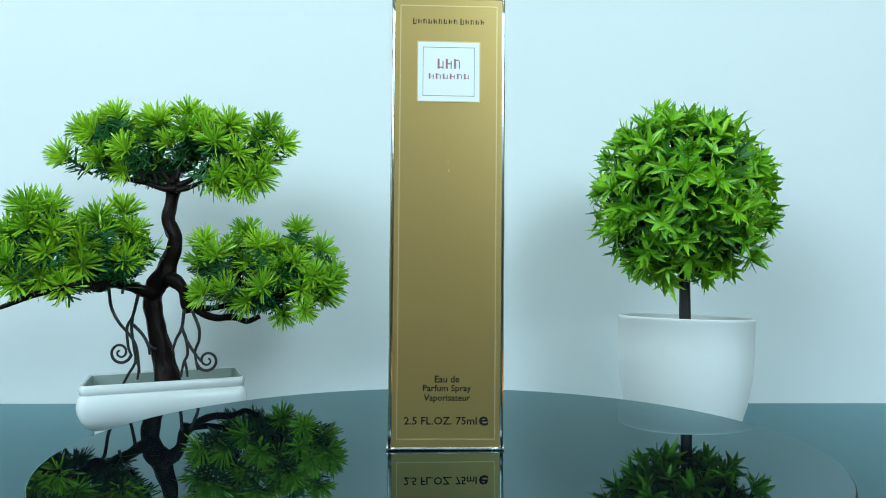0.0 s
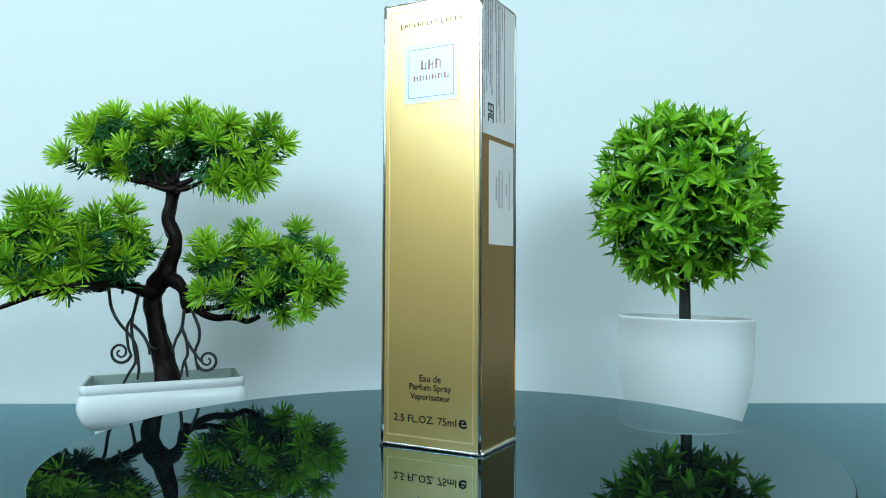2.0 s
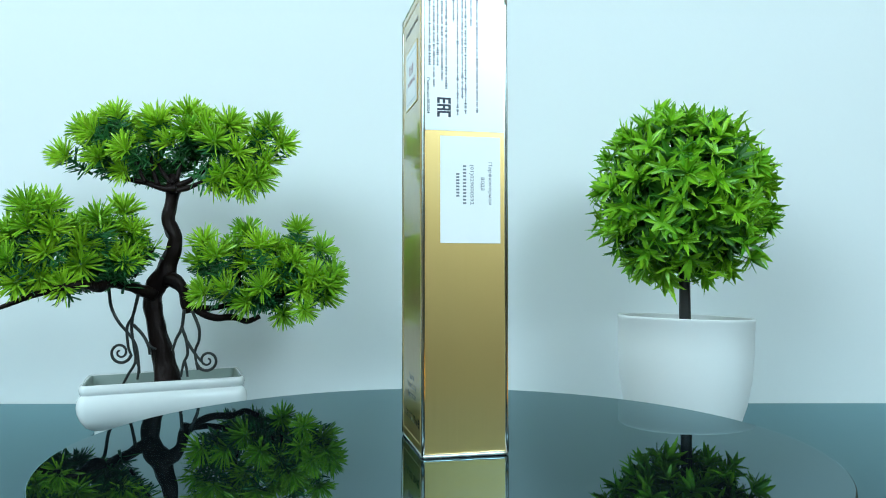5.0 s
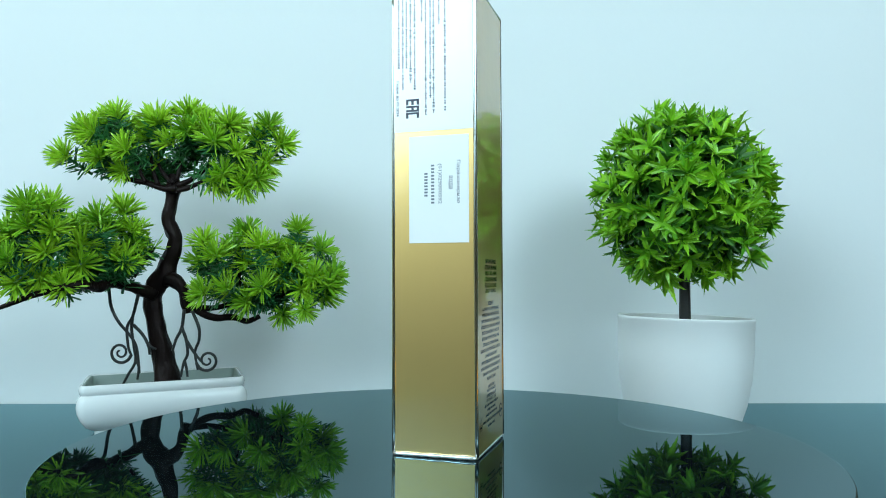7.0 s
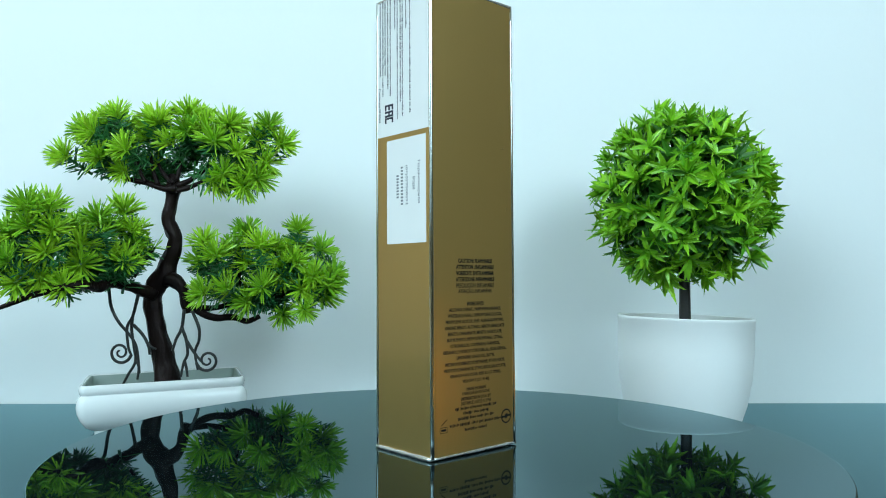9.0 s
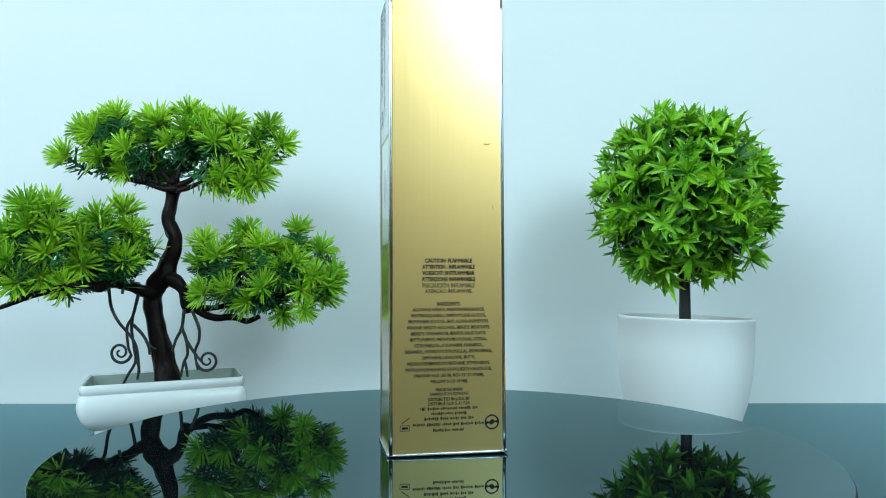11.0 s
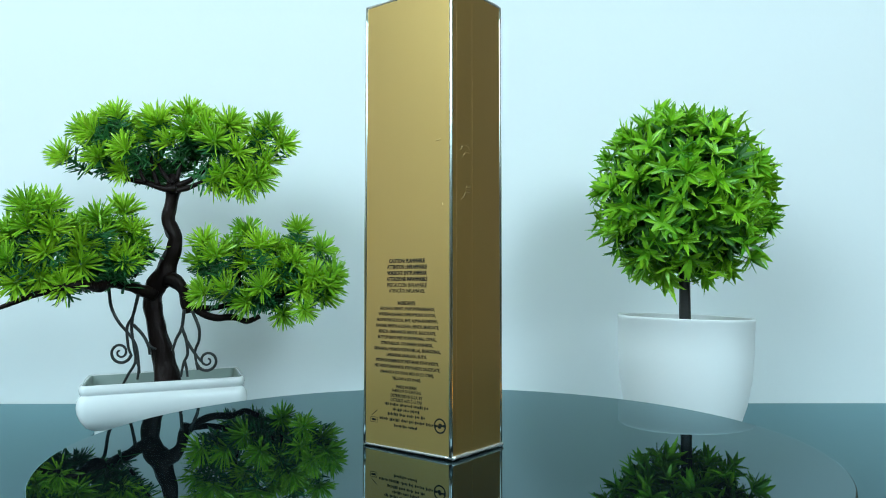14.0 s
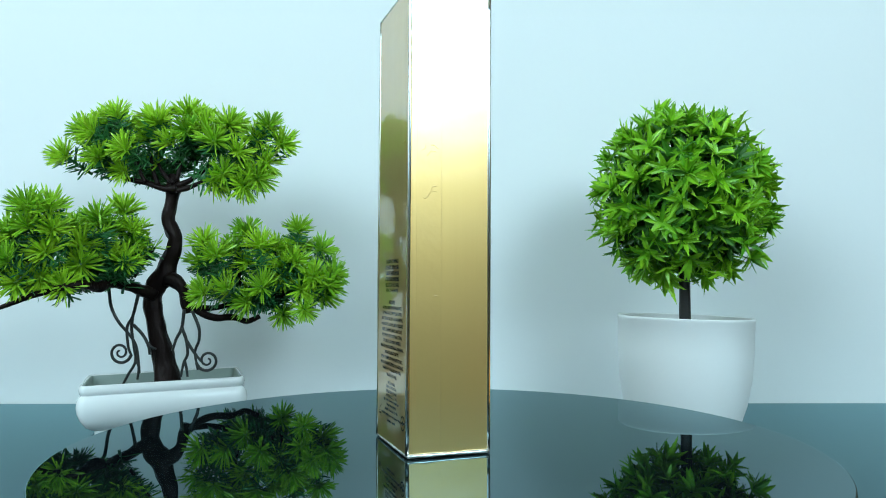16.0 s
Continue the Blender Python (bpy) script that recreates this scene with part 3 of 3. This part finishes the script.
    roots = [[(-0.2462, 0.541, 0.1135, 0.0016), (-0.2467, 0.549, 0.1085, 0.0013), (-0.2462, 0.553, 0.0945, 0.0012), (-0.2405, 0.553, 0.0832, 0.0012), (-0.2332, 0.553, 0.0749, 0.0011), (-0.2276, 0.553, 0.0665, 0.0011), (-0.2253, 0.553, 0.0553, 0.001), (-0.2243, 0.553, 0.0457, 0.0009)],
             [(-0.2250, 0.551, 0.1085, 0.0016), (-0.2268, 0.553, 0.1010, 0.0013), (-0.2301, 0.553, 0.0874, 0.0012), (-0.2341, 0.553, 0.079, 0.0011), (-0.233, 0.553, 0.0653, 0.001), (-0.2304, 0.553, 0.0582, 0.0009)],
             [(-0.2295, 0.553, 0.0811, 0.0013), (-0.2223, 0.553, 0.0736, 0.0012), (-0.2179, 0.553, 0.0653, 0.0011), (-0.217, 0.553, 0.0591, 0.0009)],
             [(-0.2188, 0.553, 0.0666, 0.0013), (-0.215, 0.553, 0.0641, 0.0011), (-0.2125, 0.553, 0.0632, 0.0009)],
             [(-0.2301, 0.553, 0.0874, 0.0013), (-0.2307, 0.553, 0.0778, 0.0012), (-0.2288, 0.553, 0.0653, 0.0011), (-0.2274, 0.553, 0.0541, 0.0011), (-0.2326, 0.553, 0.0445, 0.001), (-0.2362, 0.553, 0.0374, 0.0009)],
             [(-0.2274, 0.553, 0.0561, 0.0013), (-0.2248, 0.553, 0.0499, 0.0011), (-0.2258, 0.553, 0.0408, 0.0009)],
             [(-0.192, 0.553, 0.0925, 0.0013), (-0.1935, 0.553, 0.0791, 0.0012), (-0.1975, 0.553, 0.0708, 0.0011), (-0.2003, 0.553, 0.0616, 0.0009)],
             [(-0.1935, 0.553, 0.0791, 0.0013), (-0.19, 0.553, 0.0696, 0.0012), (-0.189, 0.553, 0.0596, 0.0011), (-0.1918, 0.553, 0.0529, 0.001), (-0.1937, 0.553, 0.0429, 0.0009)],
             [(-0.191, 0.553, 0.0541, 0.0013), (-0.1896, 0.553, 0.0492, 0.0011), (-0.1887, 0.553, 0.0429, 0.0009)],
             [(-0.1861, 0.553, 0.0917, 0.0013), (-0.1809, 0.553, 0.0792, 0.0012), (-0.1807, 0.553, 0.0696, 0.0011), (-0.1835, 0.553, 0.0612, 0.001), (-0.1812, 0.553, 0.0479, 0.0009)],
             [(-0.19, 0.553, 0.0696, 0.0013), (-0.1844, 0.553, 0.0612, 0.0011), (-0.1788, 0.553, 0.0542, 0.0009)]]
    for root in roots:
        part("aerial_root", tube_bm(root, 7, 0.1), WIRE, tree, "thin black hanging root", smooth="all")
    for cx, cy, cz, sign in [(-0.2388, 0.553, 0.0607, 1), (-0.1742, 0.553, 0.055, -1)]:
        pts = []
        for k in range(22):
            a = 0.2 + k * 0.5
            r = 0.0084 * (1 - k / 25)
            pts.append((cx + sign * r * math.cos(a), cy, cz - r * math.sin(a), 0.0012 * (1 - k / 50)))
        part("root_curl", tube_bm(pts, 7, 0, 2), WIRE, tree, "curled black root", smooth="all")

    bright = [needle_tuft_mesh(k) for k in range(5)]
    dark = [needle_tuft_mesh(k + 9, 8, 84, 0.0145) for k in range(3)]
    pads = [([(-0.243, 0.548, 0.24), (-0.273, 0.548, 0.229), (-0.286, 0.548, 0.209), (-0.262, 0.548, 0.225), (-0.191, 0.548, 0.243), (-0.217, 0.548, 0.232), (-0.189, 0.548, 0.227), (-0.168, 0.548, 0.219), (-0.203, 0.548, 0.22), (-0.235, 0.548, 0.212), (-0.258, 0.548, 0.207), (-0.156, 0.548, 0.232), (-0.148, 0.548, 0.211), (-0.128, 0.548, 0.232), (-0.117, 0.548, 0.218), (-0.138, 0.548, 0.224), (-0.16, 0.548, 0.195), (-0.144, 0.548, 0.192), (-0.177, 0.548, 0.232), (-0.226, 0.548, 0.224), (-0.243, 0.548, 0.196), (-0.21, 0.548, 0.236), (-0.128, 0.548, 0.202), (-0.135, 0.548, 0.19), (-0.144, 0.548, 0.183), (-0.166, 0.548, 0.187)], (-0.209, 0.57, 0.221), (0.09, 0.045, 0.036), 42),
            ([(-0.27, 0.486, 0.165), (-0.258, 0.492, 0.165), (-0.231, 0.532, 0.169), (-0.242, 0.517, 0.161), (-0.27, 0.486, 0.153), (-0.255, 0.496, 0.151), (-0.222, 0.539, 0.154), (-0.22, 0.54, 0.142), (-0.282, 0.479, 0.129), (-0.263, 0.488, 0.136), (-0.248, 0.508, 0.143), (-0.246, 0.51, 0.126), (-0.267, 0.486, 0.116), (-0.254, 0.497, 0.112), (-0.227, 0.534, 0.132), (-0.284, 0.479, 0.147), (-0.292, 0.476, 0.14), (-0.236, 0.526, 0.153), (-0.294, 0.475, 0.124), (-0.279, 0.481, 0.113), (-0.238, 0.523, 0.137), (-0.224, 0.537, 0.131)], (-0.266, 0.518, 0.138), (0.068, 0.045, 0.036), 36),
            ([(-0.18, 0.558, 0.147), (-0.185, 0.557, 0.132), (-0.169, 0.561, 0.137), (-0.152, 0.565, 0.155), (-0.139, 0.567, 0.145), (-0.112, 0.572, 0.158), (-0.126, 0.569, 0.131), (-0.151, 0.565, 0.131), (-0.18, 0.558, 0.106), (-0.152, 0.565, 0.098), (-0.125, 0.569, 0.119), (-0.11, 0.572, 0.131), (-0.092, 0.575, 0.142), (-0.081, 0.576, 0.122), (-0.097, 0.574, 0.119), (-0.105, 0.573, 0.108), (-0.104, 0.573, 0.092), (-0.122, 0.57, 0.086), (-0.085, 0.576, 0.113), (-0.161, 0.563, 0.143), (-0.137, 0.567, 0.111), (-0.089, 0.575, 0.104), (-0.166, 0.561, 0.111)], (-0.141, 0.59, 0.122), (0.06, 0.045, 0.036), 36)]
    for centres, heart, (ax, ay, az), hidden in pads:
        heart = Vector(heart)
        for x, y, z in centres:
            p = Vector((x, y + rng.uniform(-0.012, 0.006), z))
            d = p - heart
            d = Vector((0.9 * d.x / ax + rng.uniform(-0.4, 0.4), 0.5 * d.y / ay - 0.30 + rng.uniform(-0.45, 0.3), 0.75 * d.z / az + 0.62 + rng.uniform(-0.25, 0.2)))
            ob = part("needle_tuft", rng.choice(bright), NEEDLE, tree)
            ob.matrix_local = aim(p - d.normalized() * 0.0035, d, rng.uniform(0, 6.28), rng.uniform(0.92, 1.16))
        # fill tufts; the low ones are dark, holding the pad's inner shade in colour
        for k in range(hidden):
            w, h = rng.uniform(0, 6.28), rng.uniform(-0.9, 0.75)
            s = math.sqrt(1 - h * h)
            q = Vector((s * math.cos(w), s * math.sin(w) * 0.75 + 0.3, h)) * rng.uniform(0.5, 1.0)
            tip = heart + Vector((q.x * ax, q.y * ay, q.z * az))
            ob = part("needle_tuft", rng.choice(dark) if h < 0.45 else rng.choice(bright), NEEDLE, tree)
            ob.matrix_local = aim(tip, (q.x, q.y - 0.2, q.z + 0.7), rng.uniform(0, 6.28), rng.uniform(0.85, 1.05))
            if k % 3 == 0:
                part("twig", tube_bm([(*(heart + Vector((q.x * ax * 0.8, q.y * ay * 0.6, -az * 0.6))), 0.0013), (*tip, 0.0008)], 5, 0, 2), BARK, tree)
    return tree


def rounded_rect(hx, hy, r, n=6):
    out = []
    for cx, cy, a0 in ((hx - r, hy - r, 0), (-hx + r, hy - r, 90), (-hx + r, -hy + r, 180), (hx - r, -hy + r, 270)):
        out += [(cx + r * math.cos(radians(a0 + 90 * k / n)), cy + r * math.sin(radians(a0 + 90 * k / n))) for k in range(n + 1)]
    return out


def build_bonsai_pot():
    pot = thing("bonsai_pot", "white glazed rectangular bonsai pot with a moulded rim", "pot", pose(-0.2168, 0.5855, 0.0010, 0, -1.2, 20))
    hx, hy = 0.0574, 0.0352
    prof = [(-0.0130, 0.0038), (-0.0090, 0.0044), (-0.0042, 0.0078), (-0.0004, 0.0130), (0.0018, 0.0185), (0.0024, 0.0228), (0.0018, 0.0272), (0.0006, 0.0298), (-0.0010, 0.0309), (-0.0010, 0.0315), (0.0, 0.0322),
            (0.0005, 0.0345), (0.0002, 0.0376), (-0.0006, 0.0385), (-0.0016, 0.0385), (-0.0020, 0.0380), (-0.0036, 0.0265), (-0.0060, 0.0260)]
    bm = bmesh.new()
    rings = [[bm.verts.new((x, y, z)) for x, y in rounded_rect(hx + o, hy + o, max(0.0015, 0.005 + o))] for o, z in prof]
    n = len(rings[0])
    for a, b in zip(rings, rings[1:]):
        for k in range(n):
            bm.faces.new((a[k], a[(k + 1) % n], b[(k + 1) % n], b[k]))
    bm.faces.new(rings[0][::-1])
    bm.faces.new(rings[-1])
    part("body", bm, CERAMIC, pot, smooth=50)
    # a thin grey-green shell just inside the white body
    bm = bmesh.new()
    rings = [[bm.verts.new((x, y, z)) for x, y in rounded_rect(hx + o, hy + o, 0.003)] for o, z in ((-0.0022, 0.0378), (-0.0026, 0.0376), (-0.0040, 0.0270), (-0.0022, 0.0270))]
    for a, b in zip(rings, rings[1:] + rings[:1]):
        for k in range(len(a)):
            bm.faces.new((a[k], a[(k + 1) % len(a)], b[(k + 1) % len(a)], b[k]))
    bmesh.ops.recalc_face_normals(bm, faces=bm.faces)
    part("lining", bm, LINING, pot, "grey-green inside of the pot")
    part("soil", box_bm(-hx + 0.0042, hx - 0.0042, -hy + 0.0042, hy - 0.0042, 0.0262, 0.0290, 0.0005, 1), SOIL, pot, "dark planting foam")
    for sx in (-1, 1):
        for sy in (-1, 1):
            x, y = sx * (hx - 0.0155), sy * (hy - 0.0155)
            part("foot", box_bm(x - 0.006, x + 0.006, y - 0.006, y + 0.006, 0, 0.0050, 0.001), CERAMIC, pot)


def leaf_spray_mesh(seed, mat, leaves=7):
    """A palmate spray of toothed, folded leaves that opens along z."""
    rng = random.Random(seed)
    bm = bmesh.new()
    for k in range(leaves):
        w = 2 * math.pi * k / leaves + rng.uniform(-0.3, 0.3)
        tilt = rng.uniform(0.3, 1.45)
        d = Vector((math.sin(tilt) * math.cos(w), math.sin(tilt) * math.sin(w), math.cos(tilt)))
        side = d.cross(Vector((0, 0, 1))).normalized()
        nrm = side.cross(d)
        ln, wd, curl = rng.uniform(0.0105, 0.0156), rng.uniform(0.0015, 0.0023), rng.uniform(-0.15, 0.5)
        mids, ls, rs = [], [], []
        teeth = 6
        for j in range(2 * teeth + 1):
            u = j / (2 * teeth)
            broad = wd * math.sin(math.pi * min(1, 0.12 + u * 0.88) ** 0.8) * (1.0 if j % 2 else 0.8) + 0.0003
            c = d * (0.001 + ln * u) - nrm * (curl * ln * u * u)
            fold = nrm * broad * 0.35
            back = d * (0.0008 if j % 2 else 0)
            mids.append(bm.verts.new(c))
            ls.append(bm.verts.new(c + side * broad + fold + back))
            rs.append(bm.verts.new(c - side * broad + fold + back))
        for j in range(2 * teeth):
            bm.faces.new((mids[j], mids[j + 1], ls[j + 1], ls[j]))
            bm.faces.new((mids[j + 1], mids[j], rs[j], rs[j + 1]))
        tip = bm.verts.new(d * (ln * 1.14) - nrm * (curl * ln * 1.3))
        bm.faces.new((mids[-1], tip, ls[-1]))
        bm.faces.new((mids[-1], rs[-1], tip))
    return mesh_of("leaf_spray", bm, mat)


def build_topiary():
    rng = random.Random(23)
    tree = thing("topiary_tree", "artificial ball topiary with toothed green leaves, planted in a white pot", "plant", pose(0.1842, 0.568, 0))
    part("trunk", tube_bm([(0.0, 0, 0.053, 0.0047), (0.0004, 0, 0.10, 0.0043), (0, 0, 0.13, 0.004), (0, 0, 0.19, 0.003)], 12, 0.15), WIRE, tree, "thin black stem", smooth="all")
    heart = Vector((0.0005, 0, 0.1785))
    bright = [leaf_spray_mesh(k, LEAF, 9 + k % 3) for k in range(6)]
    dark = [leaf_spray_mesh(k + 20, LEAF_SHADED, 11) for k in range(3)]
    n = 290
    for k in range(n):
        h = 1 - 2 * (k + 0.5) / n
        w = k * 2.399963
        s = math.sqrt(1 - h * h)
        d = Vector((s * math.cos(w) + rng.uniform(-0.14, 0.14), s * math.sin(w) + rng.uniform(-0.14, 0.14), h + rng.uniform(-0.14, 0.14))).normalized()
        p = heart + d * rng.uniform(0.0480, 0.0655)
        ob = part("leaf_spray", bright[k % 6], LEAF, tree)
        lean = d + Vector((rng.uniform(-0.8, 0.8), rng.uniform(-0.8, 0.8), rng.uniform(-0.8, 0.7)))
        ob.matrix_local = aim(p, lean, rng.uniform(0, 6.28), rng.uniform(0.85, 1.15))
    # inner sprays, coloured dark to stand in for shade between the outer leaves
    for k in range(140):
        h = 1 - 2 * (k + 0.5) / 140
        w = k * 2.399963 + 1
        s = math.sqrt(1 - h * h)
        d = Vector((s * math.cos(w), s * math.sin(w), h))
        ob = part("inner_leaf_spray", dark[k % 3], LEAF_SHADED, tree)
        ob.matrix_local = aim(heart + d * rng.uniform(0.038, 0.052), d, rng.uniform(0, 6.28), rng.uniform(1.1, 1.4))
        if k % 3 == 0:
            part("twig", tube_bm([(*(heart + d * 0.004), 0.0014), (*(heart + d * 0.05), 0.0008)], 5, 0, 2), BARK, tree)


def build_topiary_pot():
    pot = thing("plant_pot", "round white plastic plant pot with a thin rim", "pot", pose(0.1823, 0.568, 0.0009, 0, 1.5, 0))
    prof = [(0, 0), (0.0345, 0), (0.0372, 0.0012), (0.0410, 0.010), (0.0452, 0.024), (0.0481, 0.042), (0.0494, 0.062), (0.0497, 0.0840), (0.0500, 0.0845),
            (0.0500, 0.0862), (0.0496, 0.0867), (0.0486, 0.0867), (0.0481, 0.0862), (0.0466, 0.052), (0, 0.052)]
    part("body", lathe_bm(prof, 128), MATTE_POT, pot, smooth=35)
    part("soil", lathe_bm([(0, 0.0522), (0.0450, 0.0522), (0.0450, 0.0540), (0.0, 0.055)], 48), SOIL, pot, "dark planting foam")


def build_softbox(eye, target, mat):
    box = thing("softbox", "round black softbox with a glowing white diffuser on a stand", "studio light", look(eye, target), "softboxes beside the camera")
    part("diffuser", lathe_bm([(0, 0), (0.68, 0)], 64), mat, box, "glowing white diffuser")
    part("housing", lathe_bm([(0.685, -0.01), (0.685, 0.02), (0.12, 0.30), (0.10, 0.42), (0, 0.42)], 64), PLASTIC, box)
    back = look(eye, target) @ Vector((0, 0, 0.44))
    pole = part("stand", lathe_bm([(0, 0), (0.16, 0), (0.16, 0.02), (0.016, 0.03), (0.016, back.z + 0.75), (0, back.z + 0.75)], 24), PLASTIC, box)
    pole.matrix_local = box.matrix_world.inverted() @ pose(back.x, back.y, -0.75)


build_softbox((-0.91, -0.62, 0.86), (-0.05, 0.45, 0.25), DIFFUSER_LEFT)
build_softbox((0.77, -0.74, 0.84), (0.05, 0.45, 0.25), DIFFUSER_RIGHT)


def build_amber_lamp():
    x, y = 0.1745, 0.222
    lamp = thing("amber_lamp", "small round amber glass lamp glowing on the table", "lamp", pose(x, y, 0))
    part("base", lathe_bm([(0, 0), (0.021, 0), (0.022, 0.002), (0.014, 0.018), (0.008, 0.026), (0, 0.026)], 32), PLASTIC, lamp, smooth=30)
    profile = [(0, -0.005), (0.022, -0.005), (0.0255, -0.0035), (0.027, 0), (0.0255, 0.0035), (0.022, 0.005), (0, 0.005)]
    glass = part("glass", lathe_bm(profile, 48), AMBER, lamp, "glowing amber glass disc", smooth=35)
    glass.matrix_local = look((0, 0, 0.052), (AXIS[0] - x, AXIS[1] - y, 0.060))


build_table()
build_amber_lamp()
platter = build_turntable()
perfume_box = build_box()
build_bonsai_pot()
build_bonsai()
build_topiary_pot()
build_topiary()


def motions():
    """The turntable turns clockwise and carries the box, which stands a little off its axis."""
    turns = [(0.0, 2.31), (0.5, -6.32), (1.0, -14.05), (1.5, -21.8), (2.0, -28.58), (2.5, -35.82), (3.0, -44.45), (3.5, -52.45), (4.0, -60.78), (6.5, -100.15), (7.0, -106.91), (7.5, -113.88), (8.0, -121.26), (8.5, -129.27), (9.0, -138.11), (11.5, -177.46), (12.0, -185.51), (12.5, -193.45), (13.0, -201.71), (13.5, -209.71), (14.0, -218.08), (14.5, -225.89), (15.0, -234.36), (15.5, -243.45), (16.0, -250.75)]
    off = Vector((0.00112, 0.00446, 0))
    lean = pose(0, 0, 0, 0.28, 0.34, 0)     # the box does not stand quite upright
    rows, spins = [], []
    for t, a in turns:
        m = pose(AXIS[0], AXIS[1], T, 0, 0, a) @ Matrix.Translation(off) @ lean
        rows.append((t, m))
        spins.append((t, pose(0, 0, 0, 0, 0, a)))
    walk(perfume_box, rows)
    walk(platter, spins)


motions()
